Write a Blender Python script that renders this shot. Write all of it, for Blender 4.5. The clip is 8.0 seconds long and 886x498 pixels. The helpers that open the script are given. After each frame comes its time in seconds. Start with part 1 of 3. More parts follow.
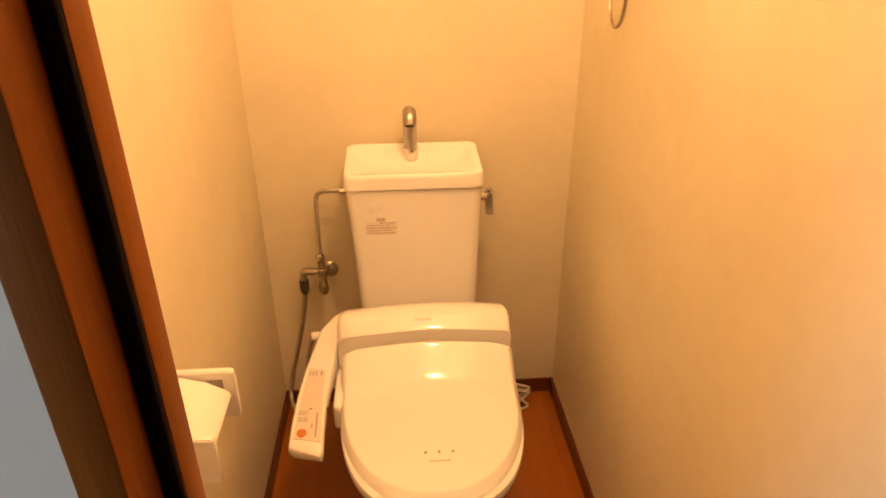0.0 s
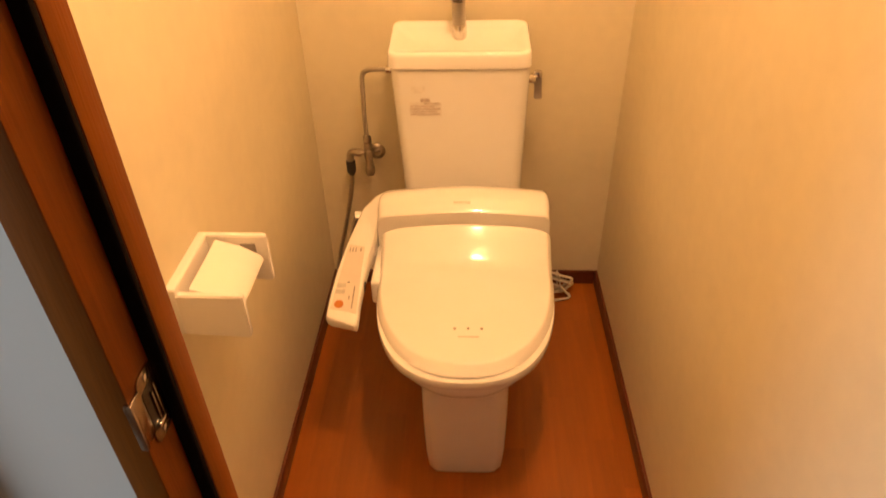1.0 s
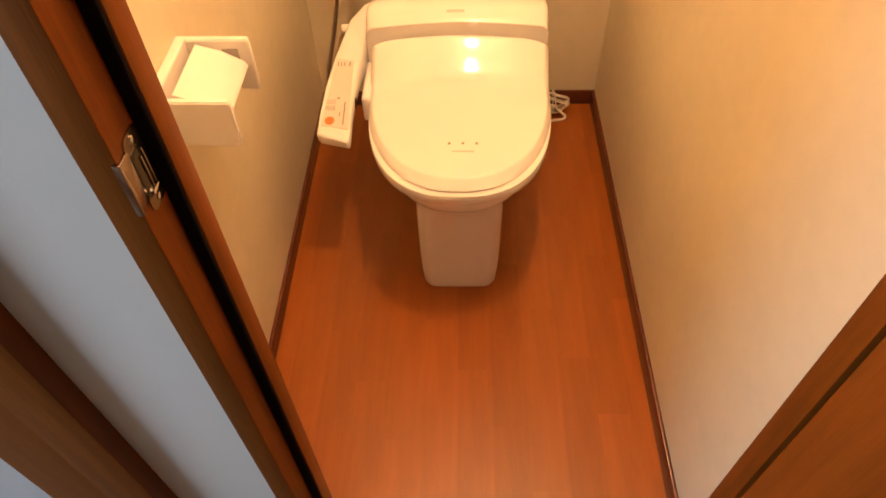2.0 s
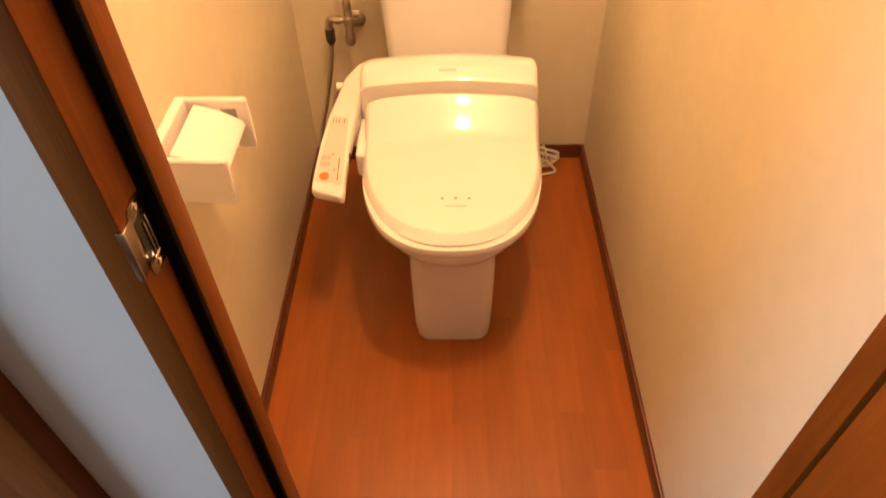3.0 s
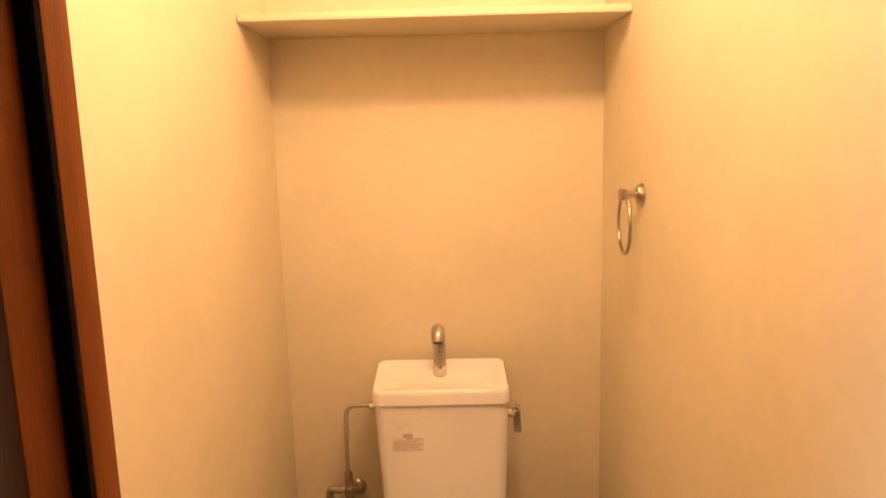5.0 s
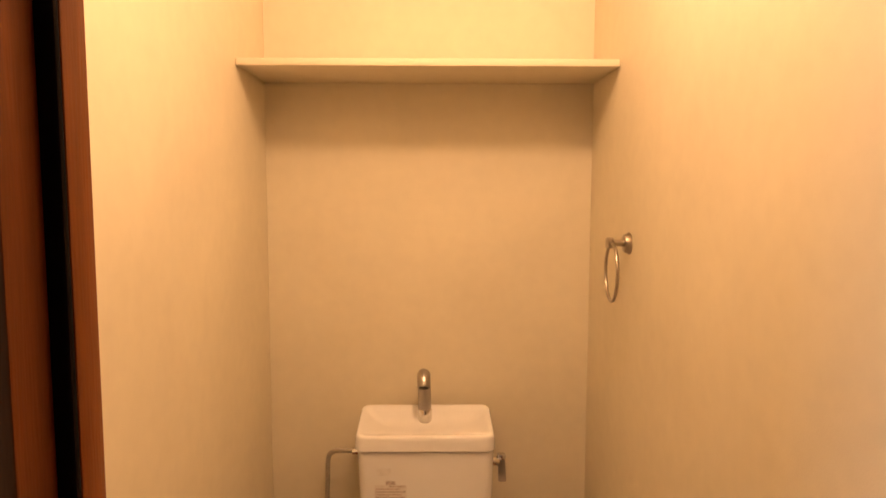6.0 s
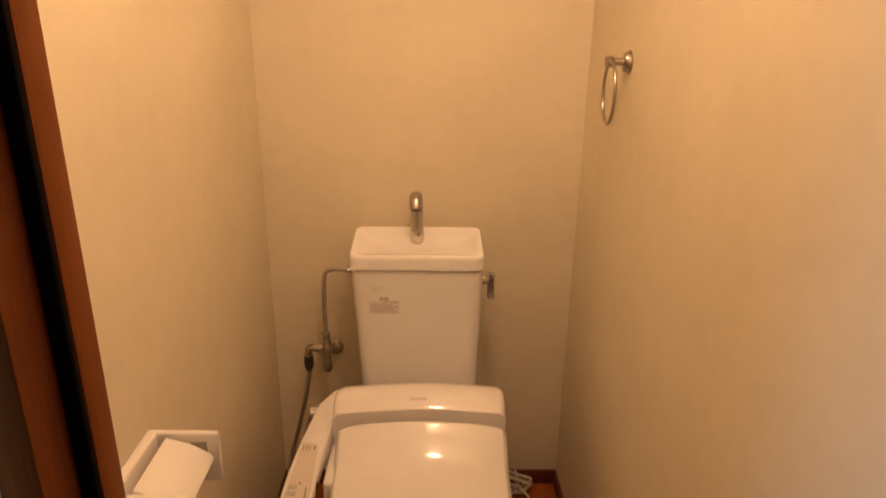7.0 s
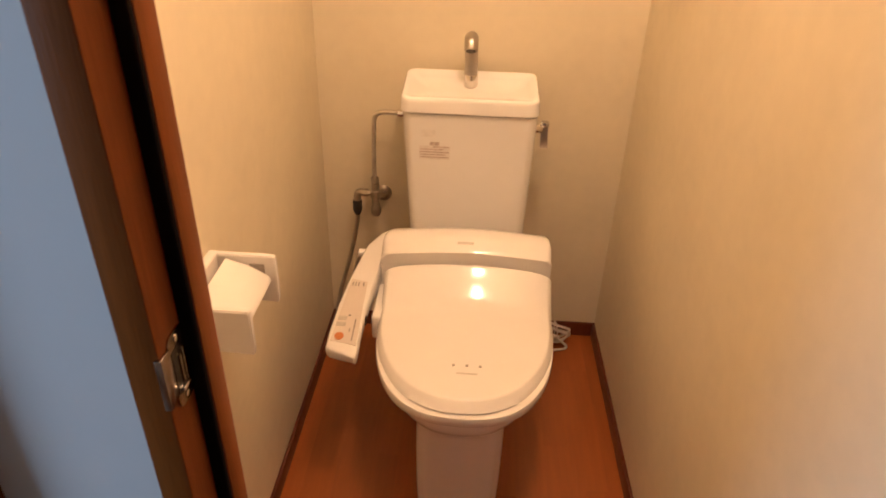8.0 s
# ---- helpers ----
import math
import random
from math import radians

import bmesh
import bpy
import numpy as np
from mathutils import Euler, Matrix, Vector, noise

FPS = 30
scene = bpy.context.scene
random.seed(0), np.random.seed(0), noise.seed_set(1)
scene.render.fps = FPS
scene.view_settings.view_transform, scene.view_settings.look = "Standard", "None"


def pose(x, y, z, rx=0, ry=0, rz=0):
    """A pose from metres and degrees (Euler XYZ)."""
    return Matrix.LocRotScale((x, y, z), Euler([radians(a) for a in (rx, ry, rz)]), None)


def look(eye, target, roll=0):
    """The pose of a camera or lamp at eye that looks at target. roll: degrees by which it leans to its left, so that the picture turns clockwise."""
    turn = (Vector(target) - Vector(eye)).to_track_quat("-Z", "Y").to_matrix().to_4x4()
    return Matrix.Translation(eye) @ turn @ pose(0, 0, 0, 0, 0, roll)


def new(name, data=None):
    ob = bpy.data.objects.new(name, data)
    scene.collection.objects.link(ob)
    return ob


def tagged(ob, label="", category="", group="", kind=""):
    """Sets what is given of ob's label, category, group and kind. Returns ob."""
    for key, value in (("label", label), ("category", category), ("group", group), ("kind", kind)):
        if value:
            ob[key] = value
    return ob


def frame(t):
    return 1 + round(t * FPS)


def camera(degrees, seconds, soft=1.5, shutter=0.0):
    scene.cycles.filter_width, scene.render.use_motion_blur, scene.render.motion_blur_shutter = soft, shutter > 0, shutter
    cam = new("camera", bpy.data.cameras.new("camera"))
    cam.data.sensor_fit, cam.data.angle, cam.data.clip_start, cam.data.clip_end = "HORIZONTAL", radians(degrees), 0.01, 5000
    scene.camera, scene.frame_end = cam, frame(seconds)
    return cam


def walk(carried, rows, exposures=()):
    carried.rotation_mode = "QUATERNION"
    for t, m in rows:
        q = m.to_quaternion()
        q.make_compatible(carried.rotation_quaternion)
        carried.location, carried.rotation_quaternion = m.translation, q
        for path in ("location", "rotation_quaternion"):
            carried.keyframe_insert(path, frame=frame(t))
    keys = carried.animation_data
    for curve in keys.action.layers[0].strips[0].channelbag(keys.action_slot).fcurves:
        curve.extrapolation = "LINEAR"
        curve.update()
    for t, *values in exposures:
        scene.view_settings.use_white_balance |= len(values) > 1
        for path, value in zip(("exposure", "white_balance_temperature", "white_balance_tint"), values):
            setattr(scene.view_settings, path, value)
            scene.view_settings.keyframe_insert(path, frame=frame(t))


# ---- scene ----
cam = camera(67.14, 8.0, soft=1.6, shutter=0.25)
PATH = [
    (0, (-0.4813, -1.7383, 1.4502), (-0.3584, 0.0317, 0.527), -0.38),
    (0.5, (-0.4219, -1.7447, 1.4339), (-0.505, 0.0032, 0.4654), -1.63),
    (1, (-0.4151, -1.7571, 1.417), (-0.5001, -0.1431, 0.2384), -1.58),
    (1.5, (-0.4199, -1.7683, 1.3839), (-0.4913, -0.319, 0.0073), -1.86),
    (1.7, (-0.4203, -1.7733, 1.3755), (-0.4863, -0.4008, -0.0768), -2.0),
    (2.27, (-0.4243, -1.7746, 1.3678), (-0.4741, -0.5178, -0.1874), -1.66),
    (2.8, (-0.4226, -1.7768, 1.3737), (-0.4624, -0.4618, -0.1327), -1.18),
    (3, (-0.425, -1.7737, 1.3813), (-0.4584, -0.3782, -0.0508), -1.3),
    (3.5, (-0.4207, -1.7783, 1.4114), (-0.4189, -0.2026, 0.1791), -0.63),
    (4, (-0.4198, -1.7808, 1.4385), (-0.4198, -0.0186, 0.491), -1.62),
    (4.5, (-0.4164, -1.7874, 1.462), (-0.4131, 0.1104, 0.8336), -0.3),
    (5, (-0.415, -1.7926, 1.4751), (-0.4337, 0.1813, 1.1533), -1.47),
    (5.2, (-0.4107, -1.8007, 1.4718), (-0.4363, 0.186, 1.2449), -1.36),
    (5.67, (-0.417, -1.802, 1.4737), (-0.4147, 0.1938, 1.342), -0.52),
    (6.3, (-0.4235, -1.8014, 1.4624), (-0.3896, 0.1748, 1.1549), 0.34),
    (6.5, (-0.4118, -1.7977, 1.4599), (-0.3809, 0.157, 1.0393), 0.24),
    (7, (-0.4099, -1.7956, 1.445), (-0.374, 0.0887, 0.7742), 0.76),
    (7.5, (-0.41, -1.7964, 1.406), (-0.3924, -0.0127, 0.5), 0.92),
    (8, (-0.4318, -1.8035, 1.388), (-0.5066, -0.0905, 0.3587), 1.69),
]
walk(cam, [(t, look(eye, target, roll)) for t, eye, target, roll in PATH],
     exposures=[(0.0, 0.12, 7000, 11), (1.0, 0.14, 6950, 11), (1.7, 0.36, 6500, 12), (2.8, 0.55, 6150, 12), (3.5, 0.46, 6100, 12), (4.2, 0.20, 6050, 12), (5.0, -0.18, 5950, 13),
                (5.6, -0.42, 5850, 13), (6.5, -0.68, 5600, 11), (7.2, -0.64, 5420, 11), (8.0, -0.04, 5200, 11)])


# ---- light ----
world = bpy.data.worlds.new("world")
scene.world = world
world.use_nodes = True
wn = world.node_tree
sky = wn.nodes.new("ShaderNodeTexSky")
sky.sky_type, sky.sun_disc = "NISHITA", False
sky.sun_elevation, sky.sun_rotation = radians(40), radians(200)
wn.links.new(sky.outputs[0], wn.nodes["Background"].inputs[0])
wn.nodes["Background"].inputs[1].default_value = 0.08

bulb_data = bpy.data.lights.new("ceiling_bulb", "POINT")
bulb_data.energy, bulb_data.color, bulb_data.shadow_soft_size = 34, (1.0, 0.55, 0.26), 0.055
bulb = new("ceiling_bulb", bulb_data)
bulb.location = (-0.29, -0.94, 2.193)

day_data = bpy.data.lights.new("window_daylight", "AREA")
day_data.shape, day_data.size, day_data.size_y = "RECTANGLE", 0.8, 1.1
day_data.energy, day_data.color = 18.5, (0.74, 0.88, 1.0)
day = new("window_daylight", day_data)
day.matrix_world = look((-2.29, -2.35, 1.5), (-0.9, -1.75, 1.1))


# ---- materials ----
def material(name, color, rough=0.5, metal=0.0, vary=0.12, scale=6.0, stretch=(1, 1, 1), bump=0.0, bump_scale=200.0, coat=0.0, spec=0.5):
    """Principled surface with two scales of colour variation and a fine relief."""
    m = bpy.data.materials.new(name)
    m.use_nodes = True
    nt = m.node_tree
    p = nt.nodes["Principled BSDF"]
    p.inputs["Roughness"].default_value, p.inputs["Metallic"].default_value = rough, metal
    p.inputs["Specular IOR Level"].default_value = spec
    p.inputs["Coat Weight"].default_value, p.inputs["Coat Roughness"].default_value = coat, 0.12
    tc = nt.nodes.new("ShaderNodeTexCoord")
    mp = nt.nodes.new("ShaderNodeMapping")
    mp.inputs["Scale"].default_value = stretch
    nt.links.new(tc.outputs["Object"], mp.inputs[0])
    big, small = nt.nodes.new("ShaderNodeTexNoise"), nt.nodes.new("ShaderNodeTexNoise")
    for n, f, d in ((big, scale, 4), (small, scale * 9, 3)):
        n.inputs["Scale"].default_value, n.inputs["Detail"].default_value = f, d
        nt.links.new(mp.outputs[0], n.inputs[0])
    add = nt.nodes.new("ShaderNodeMath")
    add.operation = "MULTIPLY_ADD"
    add.inputs[1].default_value = 0.4
    nt.links.new(small.outputs[0], add.inputs[0])
    nt.links.new(big.outputs[0], add.inputs[2])
    rng = nt.nodes.new("ShaderNodeMapRange")
    rng.inputs[1].default_value, rng.inputs[2].default_value = 0.45, 0.95
    rng.inputs[3].default_value, rng.inputs[4].default_value = 1 - vary, 1 + vary
    nt.links.new(add.outputs[0], rng.inputs[0])
    mul = nt.nodes.new("ShaderNodeVectorMath")
    mul.operation = "SCALE"
    mul.inputs[0].default_value = color
    nt.links.new(rng.outputs[0], mul.inputs["Scale"])
    nt.links.new(mul.outputs[0], p.inputs["Base Color"])
    if bump:
        bn = nt.nodes.new("ShaderNodeTexNoise")
        bn.inputs["Scale"].default_value, bn.inputs["Detail"].default_value = bump_scale, 3
        nt.links.new(mp.outputs[0], bn.inputs[0])
        b = nt.nodes.new("ShaderNodeBump")
        b.inputs["Strength"].default_value, b.inputs["Distance"].default_value = bump, 0.002
        nt.links.new(bn.outputs[0], b.inputs["Height"])
        nt.links.new(b.outputs[0], p.inputs["Normal"])
    return m


WALLPAPER = material("embossed_wallpaper", (0.732, 0.664, 0.49), 0.75, vary=0.06, scale=3.2, bump=0.12, bump_scale=300)
CEILING = material("ceiling_paper", (0.80, 0.78, 0.72), 0.8, vary=0.03, bump=0.3)
HALLPAPER = material("hall_wallpaper", (0.78, 0.78, 0.76), 0.75, vary=0.03, scale=2.5, bump=0.06, bump_scale=300)
OAK = material("red_brown_wood", (0.195, 0.056, 0.0055), 0.5, vary=0.25, scale=7, stretch=(9, 9, 0.6), bump=0.12, bump_scale=60, spec=0.15)
DOORWOOD = material("door_wood", (0.215, 0.064, 0.007), 0.5, vary=0.2, scale=6, stretch=(8, 8, 0.5), bump=0.1, bump_scale=60, spec=0.2)
SKIRTING = material("dark_skirting", (0.115, 0.026, 0.010), 0.42, vary=0.2, scale=7, stretch=(6, 1, 9), coat=0.2)
GASKET = material("black_gasket", (0.012, 0.008, 0.006), 0.95, vary=0.2, spec=0.05)
RINGMETAL = material("aged_chrome", (0.46, 0.41, 0.34), 0.28, 1.0, vary=0.12, scale=30)
SATIN = material("satin_chrome", (0.47, 0.44, 0.40), 0.34, 1.0, vary=0.06, scale=30)
PORCELAIN = material("white_porcelain", (0.84, 0.83, 0.81), 0.08, vary=0.02, scale=3)
PLASTIC = material("white_plastic", (0.84, 0.82, 0.79), 0.085, vary=0.02, scale=4)
PANEL = material("grey_panel", (0.68, 0.62, 0.56), 0.4, vary=0.05)
CHROME = material("chrome", (0.75, 0.73, 0.70), 0.14, 1.0, vary=0.06, scale=30)
STEEL = material("brushed_steel", (0.58, 0.55, 0.50), 0.3, 1.0, vary=0.15, scale=40)
STRIKE = material("worn_strike_steel", (0.36, 0.29, 0.23), 0.24, 1.0, vary=0.2, scale=60)
DARKMETAL = material("dark_nut", (0.03, 0.027, 0.025), 0.4, vary=0.3)
ORANGE = material("orange_button", (0.55, 0.19, 0.04), 0.4, vary=0.05)
PRINT = material("grey_print", (0.30, 0.27, 0.24), 0.6, vary=0.2, scale=40)
PALEPRINT = material("pale_print", (0.52, 0.49, 0.45), 0.6, vary=0.2, scale=40)
BADGE = material("faint_badge", (0.55, 0.52, 0.47), 0.35, vary=0.1, scale=60)
# made-up dark tone for unseen hall surfaces; keeps bluish bounce out of the room
HALLDIM = material("bounce_cutting_hall_paper", (0.42, 0.36, 0.28), 0.8, vary=0.05, scale=2.5)
HALLFLOOR = material("hall_floor_wood", (0.22, 0.10, 0.04), 0.4, vary=0.2, scale=5, stretch=(0.6, 8, 1))
CORD = material("white_cord", (0.70, 0.66, 0.58), 0.5, vary=0.06, scale=30)


def plank_material():
    """Printed wood strip: grain along y, each strip a little lighter or darker."""
    m = material("orange_plank", (0.33, 0.090, 0.0090), 0.36, vary=0.12, scale=4, stretch=(11, 0.9, 1), bump=0.05, bump_scale=90, coat=0.25)
    nt = m.node_tree
    p = nt.nodes["Principled BSDF"]
    old = p.inputs["Base Color"].links[0].from_socket
    info = nt.nodes.new("ShaderNodeObjectInfo")
    rng = nt.nodes.new("ShaderNodeMapRange")
    rng.inputs[3].default_value, rng.inputs[4].default_value = 0.88, 1.10
    mul = nt.nodes.new("ShaderNodeVectorMath")
    mul.operation = "SCALE"
    nt.links.new(info.outputs["Random"], rng.inputs[0])
    nt.links.new(old, mul.inputs[0])
    nt.links.new(rng.outputs[0], mul.inputs["Scale"])
    nt.links.new(mul.outputs[0], p.inputs["Base Color"])
    return m


PLANK = plank_material()
FROST = material("frosted_panel", (0.62, 0.66, 0.70), 0.35, vary=0.05)
RUBBER = material("dark_window", (0.02, 0.018, 0.017), 0.25, vary=0.1)


# ---- shapes ----
def link(name, bm, mat, parent=None, label="", smooth=True):
    bmesh.ops.recalc_face_normals(bm, faces=bm.faces[:])
    for f in bm.faces:
        f.smooth = smooth
    me = bpy.data.meshes.new(name)
    bm.to_mesh(me)
    bm.free()
    me.materials.append(mat)
    if smooth:
        me.set_sharp_from_angle(angle=radians(38))
    ob = new(name, me)
    ob.parent = parent
    if label:
        ob["label"] = label
    return ob


def part(name, bm, mat, parent, label="", smooth=True):
    return link(name, bm, mat, parent, label, smooth)


def thing(name, label, category, group="", kind=""):
    """An Empty at the foot of a thing; its parts are built in the room's own metres around it."""
    ob = new(name)
    ob.empty_display_size = 0.05
    return tagged(ob, label, category, group, kind)


def box(x0, x1, y0, y1, z0, z1, bevel=0.0, seg=2, into=None):
    bm = into or bmesh.new()
    vs = [bm.verts.new((x, y, z)) for x in (x0, x1) for y in (y0, y1) for z in (z0, z1)]
    fs = [bm.faces.new([vs[i] for i in q]) for q in ((0, 1, 3, 2), (4, 6, 7, 5), (0, 4, 5, 1), (2, 3, 7, 6), (0, 2, 6, 4), (1, 5, 7, 3))]
    if bevel:
        es = list({e for f in fs for e in f.edges})
        bmesh.ops.bevel(bm, geom=es, offset=bevel, segments=seg, affect="EDGES", profile=0.5)
    return bm


def loft(rings, caps=(True, True), closed=True, into=None):
    """Skin over rings of points, each with the same count."""
    bm = into or bmesh.new()
    vv = [[bm.verts.new(p) for p in r] for r in rings]
    n = len(vv[0])
    for a, b in zip(vv, vv[1:]):
        for i in range(n if closed else n - 1):
            j = (i + 1) % n
            bm.faces.new((a[i], a[j], b[j], b[i]))
    if caps[0]:
        bm.faces.new(vv[0][::-1])
    if caps[1]:
        bm.faces.new(vv[-1])
    return bm


def tube(points, r, n=12, into=None, caps=True, smooth_steps=6):
    """A round bar along a smooth line through the points; r may be a list."""
    P = [Vector(p) for p in points]
    rr = list(r) if isinstance(r, (list, tuple)) else [r] * len(P)
    line, radii = [], []
    for i in range(len(P) - 1):
        a, b = P[max(i - 1, 0)], P[min(i + 2, len(P) - 1)]
        for k in range(smooth_steps):
            u = k / smooth_steps
            u2, u3 = u * u, u * u * u
            line.append(0.5 * (2 * P[i] + (P[i + 1] - a) * u + (2 * a - 5 * P[i] + 4 * P[i + 1] - b) * u2 + (3 * P[i] - a - 3 * P[i + 1] + b) * u3))
            radii.append(rr[i] * (1 - u) + rr[i + 1] * u)
    line.append(P[-1])
    radii.append(rr[-1])
    rings, side = [], None
    for i, p in enumerate(line):
        d = (line[min(i + 1, len(line) - 1)] - line[max(i - 1, 0)]).normalized()
        if side is None:
            side = d.orthogonal().normalized()
        side = (side - d * side.dot(d)).normalized()
        up = d.cross(side)
        rings.append([p + radii[i] * (math.cos(2 * math.pi * k / n) * side + math.sin(2 * math.pi * k / n) * up) for k in range(n)])
    return loft(rings, (caps, caps), into=into)


def lathe(profile, at, axis="z", n=24, into=None):
    """Turned shape: profile of (radius, height) along an axis from a point."""
    rings = []
    for r, h in profile:
        ring = []
        for k in range(n):
            c, s = r * math.cos(2 * math.pi * k / n), r * math.sin(2 * math.pi * k / n)
            q = {"z": (c, s, h), "y": (c, h, s), "x": (h, c, s)}[axis]
            ring.append((at[0] + q[0], at[1] + q[1], at[2] + q[2]))
        rings.append(ring)
    return loft(rings, into=into)


def egg(cx, hw, y_back, y_mid, y_front, z, e_front=2.5, e_back=5.0, n=48):
    """A toilet's plan outline: squarish behind, rounded in front; z may be a function of y."""
    ring = []
    for k in range(n):
        a = 2 * math.pi * k / n
        c, s = math.cos(a), math.sin(a)
        e = e_back if s > 0 else e_front
        x = cx + hw * math.copysign(abs(c) ** (2 / e), c)
        d = abs(s) ** (2 / e)
        y = y_mid + d * (y_back - y_mid) if s > 0 else y_mid - d * (y_mid - y_front)
        ring.append((x, y, z(y) if callable(z) else z))
    return ring


def rounded(x0, x1, y0, y1, z, r, n=6):
    """A rectangle with rounded corners, seen from above."""
    ring = []
    for cx, cy, a0 in ((x1 - r, y1 - r, 0), (x0 + r, y1 - r, 90), (x0 + r, y0 + r, 180), (x1 - r, y0 + r, 270)):
        for k in range(n + 1):
            a = radians(a0 + 90 * k / n)
            ring.append((cx + r * math.cos(a), cy + r * math.sin(a), z))
    return ring


# ---- the room's shell: back wall y = 0, right wall x = 0, floor z = 0 ----
LEFT, FRONT, HIGH = -0.872, -1.418, 2.36
HALL = -1.492          # hall side of the front wall
HALL_BACK, HALL_L, HALL_R = -3.3, -2.3, 1.1


def setting(name, bm, mat, label, smooth=False):
    return tagged(link(name, bm, mat, None, "", smooth), label, name.split("_")[0], kind="structure")


setting("wall_back", box(LEFT - 0.1, 0.1, 0.0, 0.1, -0.05, HIGH), WALLPAPER, "cream embossed wallpaper on the wall behind the toilet")
setting("wall_left", box(LEFT - 0.04, LEFT, -1.453, 0.0, -0.05, HIGH), WALLPAPER, "cream embossed wallpaper on a side wall")
setting("wall_right", box(0.0, 0.075, FRONT, 0.0, -0.05, HIGH), WALLPAPER, "cream embossed wallpaper wall with towel ring")
setting("ceiling", box(LEFT - 0.1, 0.1, FRONT - 0.08, 0.1, HIGH, HIGH + 0.08), CEILING, "plain pale papered ceiling")
floor = setting("floor", box(LEFT - 0.02, 0.02, -1.51, 0.02, -0.06, -0.004), PLANK, "orange-brown wood plank floor")

# front wall, with the doorway between the two posts
bm = box(-0.7725, -0.6355, HALL, FRONT, -0.05, HIGH)
box(LEFT, -0.7725, -1.453, FRONT, -0.05, HIGH, into=bm)
box(0.05, HALL_R, HALL, FRONT, -0.05, HIGH, into=bm)
box(-0.6355, 0.05, HALL, FRONT, 2.045, HIGH, into=bm)
setting("wall_front", bm, HALLPAPER, "pale wall with a doorway in it")

# ---- hall ----
bm = box(HALL_L - 0.1, HALL_L, HALL_BACK, -2.8, -0.05, HIGH)
box(HALL_L - 0.1, HALL_L, -1.9, HALL, -0.05, HIGH, into=bm)
box(HALL_L - 0.1, HALL_L, -2.8, -1.9, -0.05, 0.9, into=bm)
box(HALL_L - 0.1, HALL_L, -2.8, -1.9, 2.1, HIGH, into=bm)
setting("wall_hall_left", bm, HALLPAPER, "unseen hall end wall, darkened to cut bounce light with a window opening")
# right and back walls and the ceiling are unseen, darkened to limit bounced daylight
setting("wall_hall_right", box(HALL_R, HALL_R + 0.1, HALL_BACK, FRONT, -0.05, HIGH), HALLDIM, "unseen hall end wall, darkened to cut bounce light")
setting("wall_hall_back", box(HALL_L, HALL_R, HALL_BACK - 0.1, HALL_BACK, -0.05, HIGH), HALLDIM, "unseen hall back wall, darkened to cut bounce light")
bm = box(HALL_L, -1.61, HALL, -1.454, -0.05, HIGH)
box(-1.61, -0.7725, HALL, -1.454, 2.045, HIGH, into=bm)
setting("wall_hall_front", bm, HALLPAPER, "pale hall wall beside a second doorway")
setting("floor_hall", box(HALL_L, HALL_R, HALL_BACK, -1.51, -0.06, -0.004), HALLFLOOR, "brown wood hall floor")
setting("ceiling_hall", box(HALL_L - 0.1, HALL_R + 0.1, HALL_BACK - 0.1, FRONT - 0.08, HIGH, HIGH + 0.08), HALLDIM, "unseen hall ceiling, darkened to cut bounce light")


# skirting boards: tall face, rounded top edge
def skirting(name, x0, x1, y0, y1, label):
    bm = box(x0, x1, y0, y1, -0.003, 0.05, 0.0025, 2)
    tagged(link(name, bm, SKIRTING), label, "baseboard", kind="structure")


skirting("baseboard", LEFT + 0.008, -0.008, -0.008, 0.001, "dark red-brown wooden skirting under the back wall")
skirting("baseboard", LEFT - 0.001, LEFT + 0.008, FRONT, 0.001, "dark red-brown wooden skirting under a side wall")
skirting("baseboard", -0.008, 0.001, FRONT, 0.001, "dark red-brown wooden skirting under the towel-ring wall")
skirting("baseboard", LEFT + 0.008, -0.6355, FRONT - 0.001, FRONT + 0.008, "dark red-brown wooden skirting beside the doorway")


# ---- doorway ----
def extrude(plan, z0, z1):
    return loft([[(x, y, z0) for x, y in plan], [(x, y, z1) for x, y in plan]])


def soften(bm, r=0.0015):
    bmesh.ops.bevel(bm, geom=bm.edges[:], offset=r, segments=2, affect="EDGES", profile=0.5)
    return bm


frame_1 = tagged(thing("door_frame", "", ""), "red-brown wooden door frame with black seal strip", "door frame", kind="structure")
part("jamb", soften(extrude([(-0.6355, -1.506), (-0.6125, -1.506), (-0.6125, -1.470), (-0.602, -1.470), (-0.602, -1.446), (-0.628, -1.446), (-0.628, -1.416), (-0.6355, -1.416)], -0.004, 2.04)), OAK, frame_1)
part("jamb", soften(extrude([(0.05, -1.506), (-0.0195, -1.506), (-0.0195, -1.450), (-0.0613, -1.450), (-0.0613, -1.416), (0.05, -1.416)], -0.004, 2.04)), OAK, frame_1)
part("head", soften(box(-0.6355, 0.05, -1.507, -1.415, 2.0, 2.045)), OAK, frame_1)
part("seal", box(-0.6135, -0.6025, -1.4745, -1.4695, 0.0, 2.0, 0.0015), GASKET, frame_1, "black rubber door seal")


def plate(x0, x1, y0, y1, z0, z1, r):
    """An upright plate with rounded corners, its thickness along x."""
    bm = loft([[(x, y, z) for y, z, _ in rounded(y0, y1, z0, z1, 0, r, 4)] for x in (x0, x1)])
    return bm


